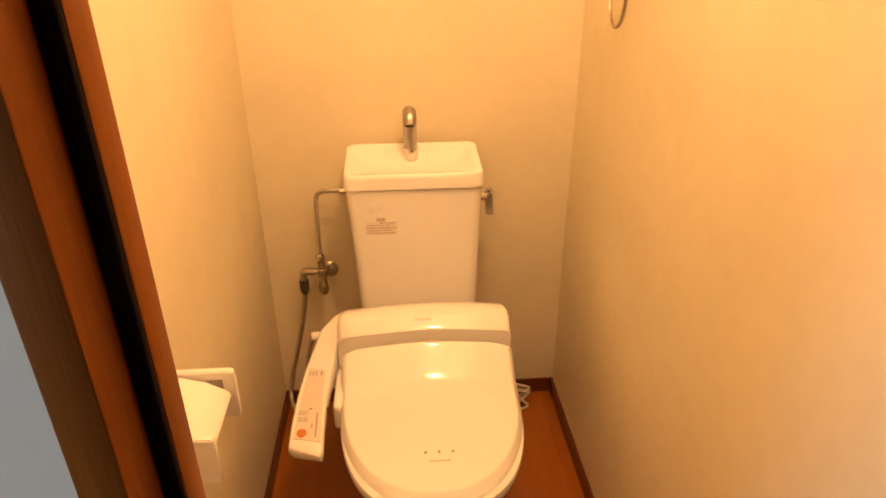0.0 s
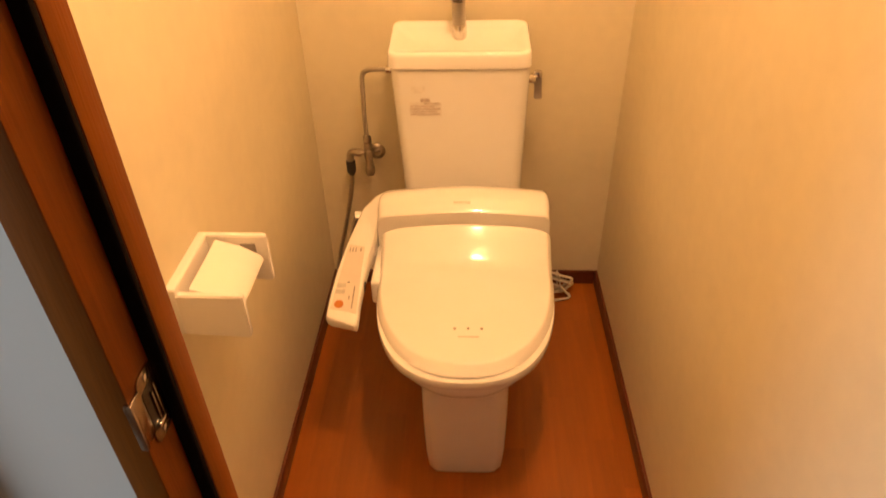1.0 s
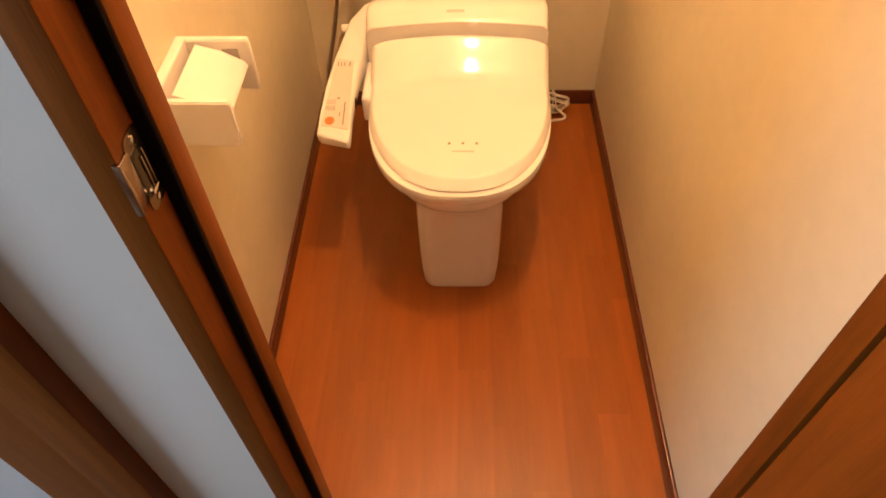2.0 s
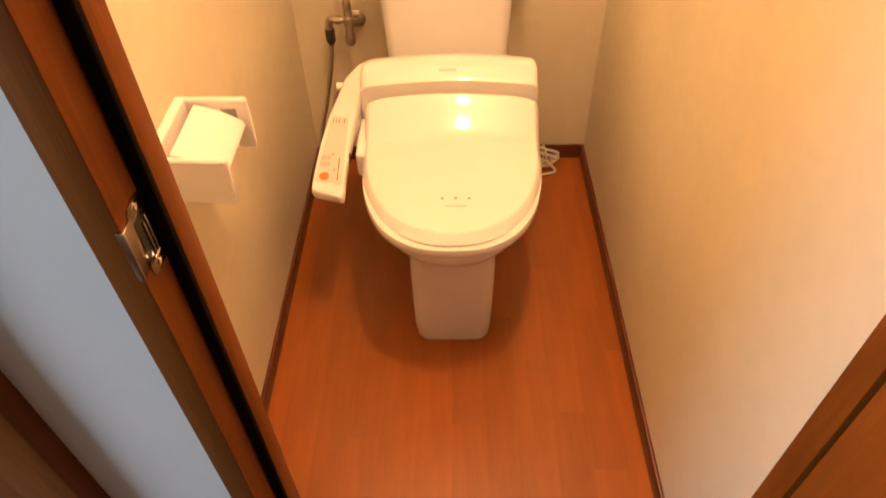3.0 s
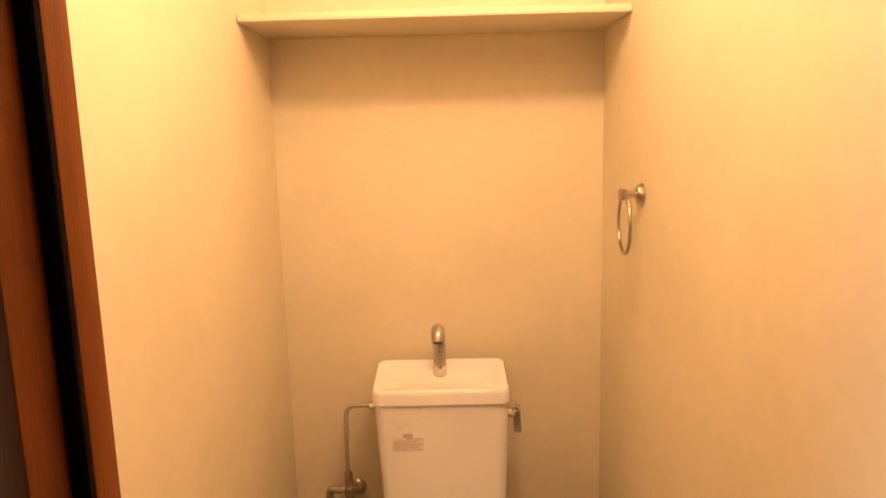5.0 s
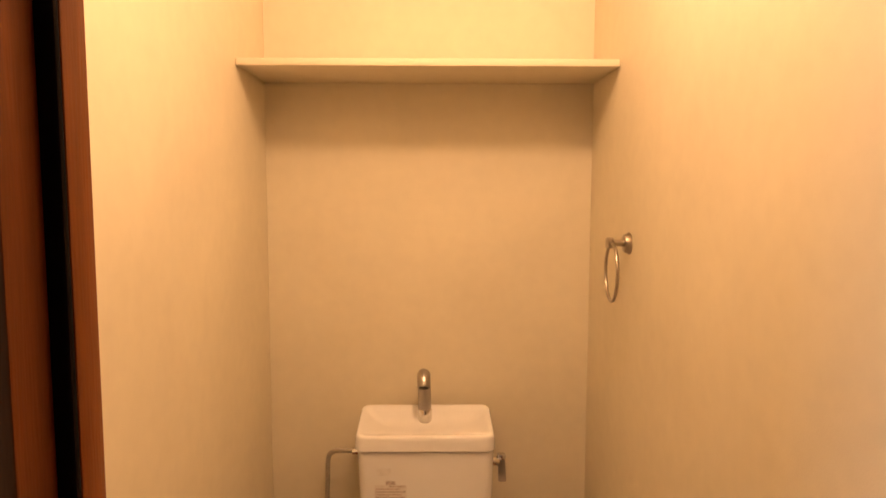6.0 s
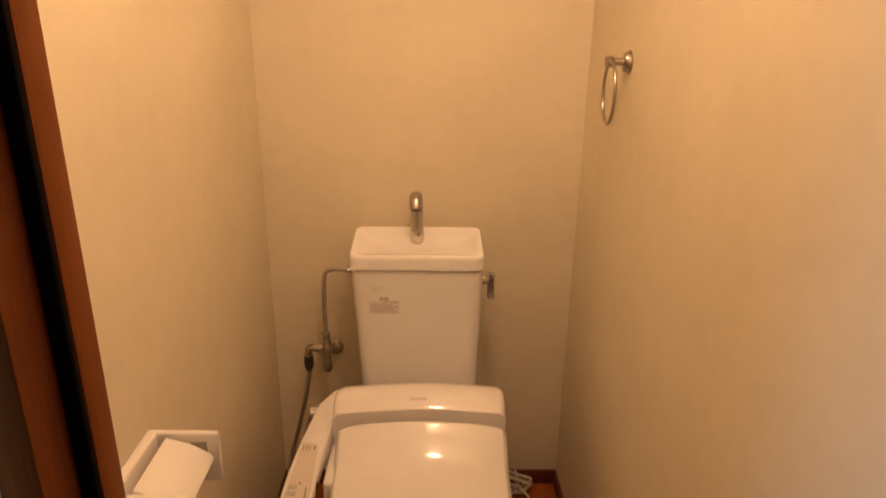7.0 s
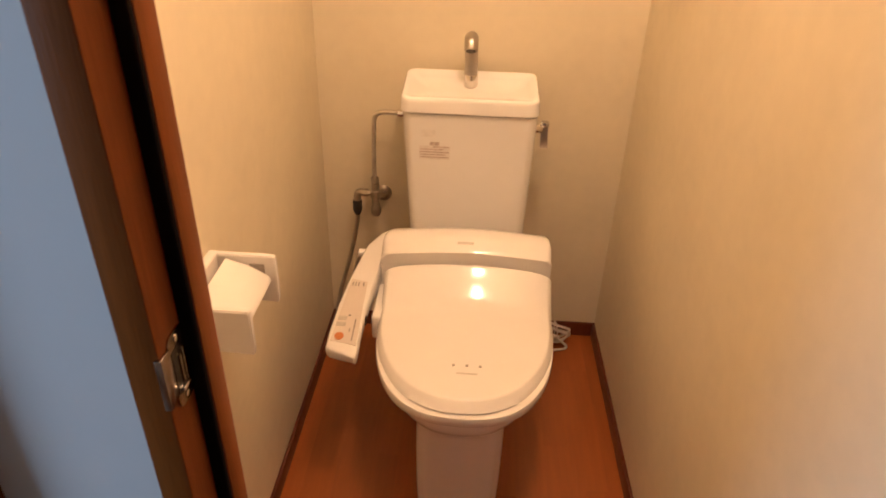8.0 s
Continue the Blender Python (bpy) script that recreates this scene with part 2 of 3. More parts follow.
# strike plate let into the jamb: rounded ends, a latch hole, and a lip bent round the edge
strike = part("strike_plate", plate(-0.6130, -0.6112, -1.4965, -1.4735, 1.0715, 1.1275, 0.006), STRIKE, frame_1, "worn steel strike plate with lip")
part("lip", box(-0.6150, -0.6098, -1.5092, -1.5058, 1.0825, 1.1225, 0.0010), STRIKE, strike)
part("lip_bridge", box(-0.6128, -0.6106, -1.5075, -1.4955, 1.0835, 1.1215, 0.0005), STRIKE, strike)
part("latch_hole", plate(-0.6114, -0.6109, -1.4945, -1.4772, 1.082, 1.1165, 0.003), RUBBER, strike, "dark latch hole in the plate")
part("latch_tongue", box(-0.6111, -0.6098, -1.4825, -1.4808, 1.086, 1.113, 0.0004), STRIKE, strike)
part("latch_tongue", box(-0.6111, -0.6096, -1.4868, -1.4852, 1.086, 1.110, 0.0004), STRIKE, strike)
part("latch_stop", box(-0.6111, -0.6092, -1.4905, -1.4790, 1.0825, 1.0855, 0.0005), CHROME, strike)
for z in (1.0765, 1.1222):
    part("screw", lathe([(0.0026, 0), (0.0026, 0.0007), (0.0013, 0.0010)], (-0.6112, -1.4850, z), "x", 14), CHROME, strike)

# the door itself, swung fully out into the hall
leaf = tagged(thing("door_1", "", ""), "brown wooden door standing open into the hall", "door", kind="structure")
part("leaf", box(-0.0597, -0.0240, -2.06, -1.4555, 0.008, 1.992, 0.002), DOORWOOD, leaf)
for z in (0.25, 1.75):
    part("hinge", lathe([(0.006, -0.05), (0.006, 0.05)], (-0.0165, -1.512, z), "z", 14), STEEL, leaf)

# a second door farther along the hall wall
frame_2 = tagged(thing("door_2", "", ""), "brown framed hall door with a pale frosted panel", "door", kind="structure")
part("jamb", soften(box(-0.817, -0.7655, -1.516, -1.455, -0.004, 2.04)), OAK, frame_2)
part("jamb", soften(box(-1.62, -1.565, -1.516, -1.455, -0.004, 2.04)), OAK, frame_2)
part("head", soften(box(-1.565, -0.817, -1.515, -1.455, 2.0, 2.04)), OAK, frame_2)
part("seal", box(-0.8255, -0.8175, -1.497, -1.47, 0.0, 2.0, 0.001), GASKET, frame_2, "black rubber door seal")
part("stile", box(-0.920, -0.826, -1.495, -1.46, 0.008, 1.997, 0.003), DOORWOOD, frame_2)
part("stile", box(-1.564, -1.47, -1.495, -1.46, 0.008, 1.997, 0.003), DOORWOOD, frame_2)
part("rail", box(-1.47, -0.920, -1.495, -1.46, 0.008, 0.14, 0.003), DOORWOOD, frame_2)
part("rail", box(-1.47, -0.920, -1.495, -1.46, 1.88, 1.997, 0.003), DOORWOOD, frame_2)
part("panel", box(-1.47, -0.920, -1.481, -1.475, 0.14, 1.88), FROST, frame_2, "pale frosted panel")

# ---- shelf over the toilet ----
shelf = tagged(link("wall_shelf", box(LEFT + 0.0015, -0.0015, -0.262, -0.0015, 1.744, 1.760, 0.0015), WALLPAPER), "cream shelf board across the wall above the toilet", "shelf")

# ---- toilet ----
toilet = thing("toilet", "white porcelain toilet with hand-basin tank and closed bidet seat", "toilet")
CX = -0.429

# bowl and foot
secs = [(0.0, 0.096, -0.750, 8), (0.006, 0.098, -0.752, 8), (0.05, 0.100, -0.752, 9), (0.11, 0.102, -0.751, 9), (0.20, 0.103, -0.750, 9), (0.262, 0.103, -0.750, 8), (0.285, 0.107, -0.757, 4.8),
        (0.305, 0.121, -0.775, 3.2), (0.325, 0.147, -0.797, 2.7), (0.345, 0.169, -0.816, 2.5), (0.365, 0.182, -0.829, 2.5), (0.385, 0.188, -0.837, 2.5), (0.397, 0.187, -0.838, 2.5), (0.401, 0.182, -0.833, 2.5)]


def foot_ring(z, hw, yf, e):
    """One level of the bowl; the foot below it has broad chamfered front corners."""
    cut = 0.027 * min(1.0, max(0.0, (0.30 - z) / 0.05))
    ring = []
    for x, y, h in egg(CX, hw, -0.17, -0.48, yf, z, e, n=64):
        a, c = abs(x - CX) - (hw - cut), (yf + cut) - y
        if cut > 0 and a > 0 and c > 0 and a + c > cut:
            k = cut / (a + c)
            x, y = CX + math.copysign(hw - cut + a * k, x - CX), yf + cut - c * k
        ring.append((x, y, h))
    return ring


bowl = part("bowl", loft([foot_ring(z, hw, yf, e) for z, hw, yf, e in secs]), PORCELAIN, toilet)

# seat ring under the lid
part("seat", loft([egg(CX, hw, -0.40, -0.52, yf, z, 2.55, n=72) for hw, yf, z in ((0.188, -0.838, 0.4025), (0.200, -0.849, 0.405), (0.2040, -0.854, 0.411), (0.2045, -0.856, 0.425), (0.2030, -0.854, 0.4320), (0.194, -0.845, 0.4345), (0.190, -0.838, 0.4335), (0.18, -0.82, 0.4335))]), PLASTIC, toilet)


# lid: flat in front, sweeping up to a lip behind, with a bevelled rim
LID_BACK = -0.429


def crown(x, high):
    """Fall towards the sides, tightest along the middle."""
    u = min(1.0, abs((x - CX) / 0.206)) ** 2
    return -high * ((u + 0.02) ** 0.75 - 0.02 ** 0.75) / (1.02 ** 0.75 - 0.02 ** 0.75)


def sweep(y):
    """Height along the lid's middle: nearly level, then a steep rise that eases at the back edge."""
    z, steps = 0.4560, 48
    if y < -0.82:
        return z - 0.025 * (-0.82 - y) - 2.2 * (-0.82 - y) ** 2
    for k in range(steps):
        u = -0.82 + (y + 0.82) * (k + 0.5) / steps
        up = min(1.0, max(0.0, (u + 0.55) / 0.06))
        bump = 0.05 * max(0.0, 1 - abs(u + 0.466) / 0.016)
        z += (0.015 + (0.705 + bump + 0.9 * max(0.0, u + 0.49)) * up * up * (3 - 2 * up)) * (y + 0.82) / steps
    return z


def lid_top(x, y):
    return sweep(y) + crown(x, 0.009 + 0.007 * min(1, max(0, (y + 0.60) / 0.1)))


def lid_foot(x, y):
    """The skirt comes down over the seat, but is cut away in front."""
    k = min(1, max(0, (abs(x - CX) - 0.108) / 0.008)) if y < -0.7 else 1
    return 0.4364 - 0.0105 * k * k * (3 - 2 * k)


def lid_ring(hw, yf, z, back=0.0):
    pts = []
    for k in range(73):
        c, q = math.cos(math.pi * (1 + k / 72)), math.sin(math.pi * k / 72)
        pts.append((CX + hw * math.copysign(abs(c) ** 0.89, c), -0.53 - q ** 0.89 * (-0.53 - yf)))
    for k in range(1, 12):
        pts.append((CX + hw, -0.53 + (LID_BACK - back + 0.53) * k / 12))
    for k in range(33):
        u = 1 - 2 * k / 32
        pts.append((CX + hw * u, LID_BACK - back - 0.008 * abs(u) ** 10))
    for k in range(11, 0, -1):
        pts.append((CX - hw, -0.53 + (LID_BACK - back + 0.53) * k / 12))
    return [(x, y, z(x, y) if callable(z) else z) for x, y in pts]


def rim_fall(fall):
    return lambda x, y: max(lid_foot(x, y) + 0.003, lid_top(x, max(y, -0.822)) - fall)


rings = [lid_ring(0.188, -0.832, 0.4355), lid_ring(0.200, -0.8425, lid_foot), lid_ring(0.2035, -0.8455, lid_foot), lid_ring(0.2047, -0.8468, lambda x, y: lid_foot(x, y) + 0.002), lid_ring(0.2035, -0.8440, rim_fall(0.0150), 0.0005), lid_ring(0.1985, -0.8340, rim_fall(0.0070), 0.002), lid_ring(0.1955, -0.8275, rim_fall(0.0024), 0.004), lid_ring(0.1940, -0.8245, rim_fall(0.0006), 0.006), lid_ring(0.1915, -0.820, lid_top, 0.008)]
bm = loft(rings, (True, False))
bm.verts.ensure_lookup_table()
count = len(rings[0])
edge = [bm.verts[i] for i in range(len(bm.verts) - count, len(bm.verts))]
for k in [1 - 0.03 * i for i in range(1, 33)] + [0.015]:
    ring = []
    for x, y, _ in lid_ring(0.1915, -0.820, 0, 0.008):
        x, y = CX + (x - CX) * k, -0.60 + (y + 0.60) * k
        ring.append(bm.verts.new((x, y, lid_top(x, y))))
    for i in range(count):
        j = (i + 1) % count
        bm.faces.new((edge[i], edge[j], ring[j], ring[i]))
    edge = ring
bm.faces.new(edge)
lid = part("lid", bm, PLASTIC, toilet, "glossy closed white plastic lid")


def patch(x0, x1, y0, y1, z_of, lift=0.0009, nx=2, ny=2, thick=0.0006):
    """A thin printed patch that lies on a sloping top."""
    bm = bmesh.new()
    g = [[bm.verts.new((x0 + (x1 - x0) * i / nx, y0 + (y1 - y0) * j / ny, z_of(x0 + (x1 - x0) * i / nx, y0 + (y1 - y0) * j / ny) + lift)) for j in range(ny + 1)] for i in range(nx + 1)]
    for i in range(nx):
        for j in range(ny):
            bm.faces.new((g[i][j], g[i + 1][j], g[i + 1][j + 1], g[i][j + 1]))
    ext = bmesh.ops.extrude_face_region(bm, geom=bm.faces[:])
    bmesh.ops.translate(bm, vec=(0, 0, -thick - lift), verts=[v for v in ext["geom"] if isinstance(v, bmesh.types.BMVert)])
    return bm


def dot(x, y, r, z_of, lift=0.0009, n=16):
    bm = loft([[(x + r * k * math.cos(2 * math.pi * i / n), y + r * k * math.sin(2 * math.pi * i / n), z_of(x + r * k * math.cos(2 * math.pi * i / n), y + r * k * math.sin(2 * math.pi * i / n)) + h) for i in range(n)] for k, h in ((1, -0.0005), (1, lift), (0.85, lift + 0.0003))])
    return bm


for x in (-0.4495, -0.4213, -0.3932):
    part("mark", patch(x - 0.0028, x + 0.0028, -0.7285, -0.7225, lid_top, 0.0007), PRINT, lid, "small grey printed mark")
part("print_line", patch(-0.443, -0.399, -0.7515, -0.748, lid_top, 0.0007, 6, 1), PALEPRINT, lid, "small grey line of unreadable print")

# housing behind the lid: a visor-like ridge with a recessed front face
profile = [(-0.20, 0.40), (-0.235, 0.47), (-0.285, 0.538), (-0.325, 0.565), (-0.350, 0.5750), (-0.366, 0.5772), (-0.378, 0.5768), (-0.388, 0.5738), (-0.397, 0.5680), (-0.410, 0.5585), (-0.4205, 0.5530), (-0.4232, 0.5500), (-0.4228, 0.5460), (-0.4215, 0.527), (-0.4215, 0.500), (-0.4215, 0.40)]
rings = []
stations = [-0.643, -0.641, -0.636, -0.629] + [-0.62 + 0.378 * i / 18 for i in range(19)] + [-0.2365, -0.2315, -0.2285, -0.2270]
for i, x in enumerate(stations):
    side = min(i, len(stations) - 1 - i)
    drop, pull = {0: (0.016, 0.010), 1: (0.0085, 0.006), 2: (0.0035, 0.003), 3: (0.001, 0.001)}.get(side, (0, 0))
    rings.append([(x, y + (pull if 8 < k < 12 else -pull if 1 < k < 5 else 0), z + (crown(x, 0.014) - drop if 1 < k < 13 else 0)) for k, (y, z) in enumerate(profile)])
housing = part("seat_housing", loft(rings), PLASTIC, toilet, "white plastic bidet housing with a stepped front")


def housing_top(x, y):
    """The sloping face of the ridge."""
    return 0.5683 + (-0.397 - y) * -0.735 + crown(x, 0.014)


part("badge", patch(-0.458, -0.418, -0.4035, -0.3990, housing_top, 0.0006), BADGE, housing, "plain grey badge")
part("side_skirt", box(-0.650, -0.628, -0.560, -0.40, 0.380, 0.446, 0.008, 3), PLASTIC, toilet)
part("water_inlet", lathe([(0.006, 0.0), (0.012, 0.003), (0.012, 0.022), (0.010, 0.026), (0.010, 0.08)], (-0.728, -0.272, 0.442), "x", 16), PLASTIC, toilet, "white plastic water inlet nut")


# control arm beside the seat
def arm_top(x, y):
    return 0.445 + (y + 0.65) * 0.2


arm_secs = [((-0.635, -0.312), (-0.630, -0.410), 0.075), ((-0.655, -0.316), (-0.645, -0.414), 0.075), ((-0.688, -0.346), (-0.648, -0.434), 0.07), ((-0.705, -0.40), (-0.651, -0.458), 0.06), ((-0.718, -0.458), (-0.656, -0.484), 0.05),
            ((-0.730, -0.541), (-0.661, -0.552), 0.04), ((-0.736, -0.62), (-0.6625, -0.628), 0.034), ((-0.7365, -0.664), (-0.661, -0.680), 0.03), ((-0.734, -0.672), (-0.663, -0.690), 0.026), ((-0.728, -0.676), (-0.669, -0.694), 0.018)]
rings = []
for n, ((ox, oy), (ix, iy), th) in enumerate(arm_secs):
    neck = (0.032, 0.025, 0.012, 0.002)[n] if n < 4 else 0.0
    zo, zi = arm_top(ox, oy) + neck, arm_top(ix, iy) + neck
    dx, dy = ix - ox, iy - oy
    at = lambda u, dz: (ox + dx * u, oy + dy * u, zo + (zi - zo) * u + dz)
    last = 0.003 if th < 0.02 else 0
    rings.append([at(0.03, -0.75 * th), at(0.0, -0.35 * th - 0.002), at(0.015, -0.006), at(0.06, -0.0012 - last), at(0.12, -last), at(0.5, 0.0012 - last), at(0.9, -last), at(0.96, -0.0012 - last), at(0.99, -0.005), at(1.0, -0.5 * th), at(0.97, -0.95 * th), at(0.5, -th), at(0.12, -th)])
arm = part("control_arm", loft(rings), PLASTIC, toilet, "white plastic control arm with buttons")


def arm_skin(x, y):
    return arm_top(x, y) + 0.0006


def quad_patch(c, lift, mat, name, label=""):
    """A thin plate on the arm between four corners."""
    bm = bmesh.new()
    up = [bm.verts.new((x, y, arm_skin(x, y) + lift)) for x, y in c]
    lo = [bm.verts.new((x, y, arm_skin(x, y) - 0.002)) for x, y in c]
    bm.faces.new(up)
    bm.faces.new(lo[::-1])
    for i in range(4):
        j = (i + 1) % 4
        bm.faces.new((up[i], lo[i], lo[j], up[j]))
    return part(name, bm, mat, arm, label)


quad_patch([(-0.709, -0.462), (-0.670, -0.470), (-0.668, -0.664), (-0.727, -0.652)], 0.0018, PANEL, "button_plate", "pale grey-pink button plate")
for x, w in ((-0.704, 0.0026), (-0.697, 0.0026), (-0.690, 0.0026), (-0.678, 0.0034)):
    part("indicator", patch(x - w / 2, x + w / 2, -0.486, -0.474, arm_skin, 0.0026), PRINT, arm, "small dark indicator bar")
part("stop_button", dot(-0.709, -0.641, 0.0105, arm_skin, 0.0030), ORANGE, arm, "round orange stop button")
for y in (-0.588, -0.606):
    part("button", patch(-0.722 + (y + 0.606) * 0.1, -0.700, y - 0.006, y + 0.006, arm_skin, 0.0026), PALEPRINT, arm, "pale grey button")
part("indicator", patch(-0.698, -0.692, -0.581, -0.577, arm_skin, 0.0026), PRINT, arm, "small dark indicator bar")
part("print_line", patch(-0.681, -0.678, -0.652, -0.59, arm_skin, 0.0026), PRINT, arm, "thin line of unreadable print")
part("print_line", patch(-0.690, -0.6875, -0.628, -0.618, arm_skin, 0.0026), PRINT, arm, "thin line of unreadable print")
part("sensor_window", lathe([(0.013, 0), (0.013, 0.003), (0.011, 0.004)], (-0.6645, -0.565, 0.438), "x", 20), RUBBER, arm, "dark oval sensor window")

# tank with its hand-basin lid
tank = part("tank", loft([rounded(-0.594, -0.284, -0.186, -0.036, 0.43, 0.028), rounded(-0.598, -0.281, -0.188, -0.034, 0.45, 0.028), rounded(-0.615, -0.2735, -0.204, -0.030, 0.805, 0.026), rounded(-0.615, -0.2735, -0.204, -0.030, 0.816, 0.026), rounded(-0.610, -0.278, -0.199, -0.034, 0.8195, 0.024)]), PORCELAIN, toilet)


def rim(inset, z, r, slope_to=0.0):
    return [(x, y, z + 0.005 + (y + 0.211) * slope_to) for x, y, _ in rounded(-0.6205 + inset, -0.2705 - inset, -0.2115 + inset, -0.028 - inset, 0, r)]


tank_lid = part("tank_lid", loft([rim(0.003, 0.8155, 0.024), rim(0.0, 0.818, 0.026), rim(0.0012, 0.842, 0.026), rim(0.0028, 0.8500, 0.025, 0.12), rim(0.0055, 0.8525, 0.023, 0.14), rim(0.0105, 0.8530, 0.02, 0.14), rim(0.0155, 0.8515, 0.018, 0.14), rim(0.024, 0.848, 0.018, 0.10), rim(0.038, 0.8445, 0.018, 0.06), rim(0.06, 0.8425, 0.012, 0.02), rim(0.085, 0.842, 0.004)]), PORCELAIN, tank, "white porcelain hand-basin tank lid")

faucet = part("faucet", tube([(-0.4475, -0.072, 0.852), (-0.448, -0.070, 0.90), (-0.449, -0.070, 0.945), (-0.45, -0.076, 0.970), (-0.45, -0.092, 0.980), (-0.45, -0.108, 0.973), (-0.45, -0.118, 0.956)], [0.0172, 0.0170, 0.0170, 0.0174, 0.0177, 0.0174, 0.0168], 20), SATIN, tank_lid, "curved chrome hand-wash spout")
part("collar", lathe([(0.0192, -0.014), (0.0192, 0.016), (0.018, 0.020), (0.0163, 0.021)], (-0.4475, -0.070, 0.864), "z", 22), CHROME, faucet)
bm = lathe([(0.0125, 0.0), (0.0125, 0.0015)], (0, 0, 0), "z", 16)
bm.transform(Matrix.Translation((-0.45, -0.1187, 0.9548)) @ Matrix.Rotation(radians(-32), 4, "X") @ Matrix.Translation((0, 0, -0.0013)))
part("outlet", bm, RUBBER, faucet, "dark spout opening")

lever = part("flush_lever", lathe([(0.012, 0.0), (0.012, 0.016), (0.010, 0.019)], (-0.2745, -0.142, 0.770), "x", 20), CHROME, tank, "chrome flush lever")
bm = loft([[(-0.2585 + 0.0180 * (1 if i in (1, 2) else 0) * (0.95 + 0.05 * k), y - 0.005 + (0.011 if i in (2, 3) else 0), z) for i in range(4)] for k, (y, z) in enumerate([(-0.143, 0.785), (-0.143, 0.772), (-0.146, 0.75), (-0.152, 0.73), (-0.157, 0.722)])])
bmesh.ops.bevel(bm, geom=bm.edges[:], offset=0.0022, segments=2, affect="EDGES")
part("handle", bm, RINGMETAL, lever)
part("cap", box(-0.2600, -0.2395, -0.153, -0.134, 0.7755, 0.7905, 0.004), CHROME, lever, "bright chrome lever cap")

# worn paper label on the tank front
def tank_front(z):
    return -0.188 - 0.016 * (z - 0.45) / 0.35


def tank_patch(x0, x1, z0, z1, lift, mat, name, label=""):
    bm = bmesh.new()
    vs = [bm.verts.new((x, tank_front(z) - d, z)) for d in (lift, -0.001) for x, z in ((x0, z0), (x1, z0), (x1, z1), (x0, z1))]
    for q in ((0, 1, 2, 3), (7, 6, 5, 4), (0, 4, 5, 1), (1, 5, 6, 2), (2, 6, 7, 3), (3, 7, 4, 0)):
        bm.faces.new([vs[k] for k in q])
    return part(name, bm, mat, tank, label)


STICKER = material("worn_label", (0.74, 0.71, 0.68), 0.6, vary=0.12, scale=60)
BAR = material("label_print", (0.54, 0.46, 0.43), 0.6, vary=0.3, scale=120)
tank_patch(-0.571, -0.491, 0.695, 0.732, 0.0006, STICKER, "label", "worn pale label with unreadable print")
tank_patch(-0.543, -0.519, 0.7335, 0.743, 0.0009, BAR, "print_line")
for k, (a, b) in enumerate(((-0.535, -0.494), (-0.568, -0.508), (-0.568, -0.494), (-0.566, -0.502), (-0.568, -0.495))):
    z = 0.7295 - 0.0072 * k
    tank_patch(a, b, z - 0.0017, z + 0.0017, 0.0010, BAR, "print_line")

RESIDUE = material("glue_residue", (0.78, 0.76, 0.73), 0.45, vary=0.08, scale=60)
tank_patch(-0.565, -0.530, 0.757, 0.775, 0.0005, RESIDUE, "label", "faint square of glue residue")


# ---- water pipes ----
valve = thing("stop_valve", "chrome stop valve on the wall beside the tank", "valve")
valve.location = (-0.006, 0.0, 0.008)
part("flange", lathe([(0.025, 0.0), (0.025, -0.003), (0.020, -0.009), (0.012, -0.012)], (-0.689, 0.0, 0.485), "y", 24), RINGMETAL, valve)
part("spur", tube([(-0.684, 0.0, 0.487), (-0.684, -0.03, 0.492), (-0.698, -0.062, 0.506)], 0.0085), RINGMETAL, valve)
part("body", lathe([(0.008, 0.035), (0.0115, 0.033), (0.0115, 0.012), (0.014, 0.010), (0.014, -0.012), (0.011, -0.014), (0.011, -0.036), (0.0125, -0.038), (0.0142, -0.050), (0.0142, -0.062), (0.010, -0.070), (0.004, -0.072)], (-0.703, -0.066, 0.512), "z", 20), RINGMETAL, valve)
part("nut", lathe([(0.0115, 0.036), (0.0115, 0.052), (0.008, 0.056)], (-0.7035, -0.066, 0.512), "z", 6), RINGMETAL, valve, "chrome hexagonal nut")
part("branch", tube([(-0.703, -0.066, 0.512), (-0.725, -0.066, 0.514), (-0.742, -0.066, 0.515)], 0.0075), RINGMETAL, valve)
part("nut", lathe([(0.011, -0.010), (0.011, 0.004)], (-0.728, -0.066, 0.514), "x", 6), RINGMETAL, valve, "chrome hexagonal nut")
part("elbow", tube([(-0.738, -0.066, 0.515), (-0.752, -0.066, 0.514), (-0.757, -0.067, 0.503), (-0.757, -0.067, 0.484)], 0.0105, 14), RINGMETAL, valve)
part("coupling", lathe([(0.0115, 0.022), (0.0135, 0.018), (0.0135, -0.012), (0.010, -0.020), (0.007, -0.026)], (-0.7575, -0.067, 0.468), "z", 14), DARKMETAL, valve, "dark ribbed hose coupling")

tagged(link("supply_pipe", tube([(-0.7035, -0.066, 0.55), (-0.705, -0.066, 0.61), (-0.7025, -0.067, 0.70), (-0.701, -0.068, 0.735), (-0.694, -0.07, 0.753), (-0.676, -0.073, 0.762), (-0.645, -0.078, 0.764), (-0.604, -0.08, 0.764)], 0.0062, 14), STEEL), "thin bent metal pipe from valve to tank", "pipe").location = (-0.006, 0.0, 0.008)
tagged(link("pipe_nut", lathe([(0.010, 0.0), (0.010, 0.014), (0.0125, 0.016), (0.0125, 0.026)], (-0.6335, -0.079, 0.764), "x", 8), CHROME), "small chrome nut where the pipe meets the tank", "nut").location = (-0.006, 0.0, 0.008)

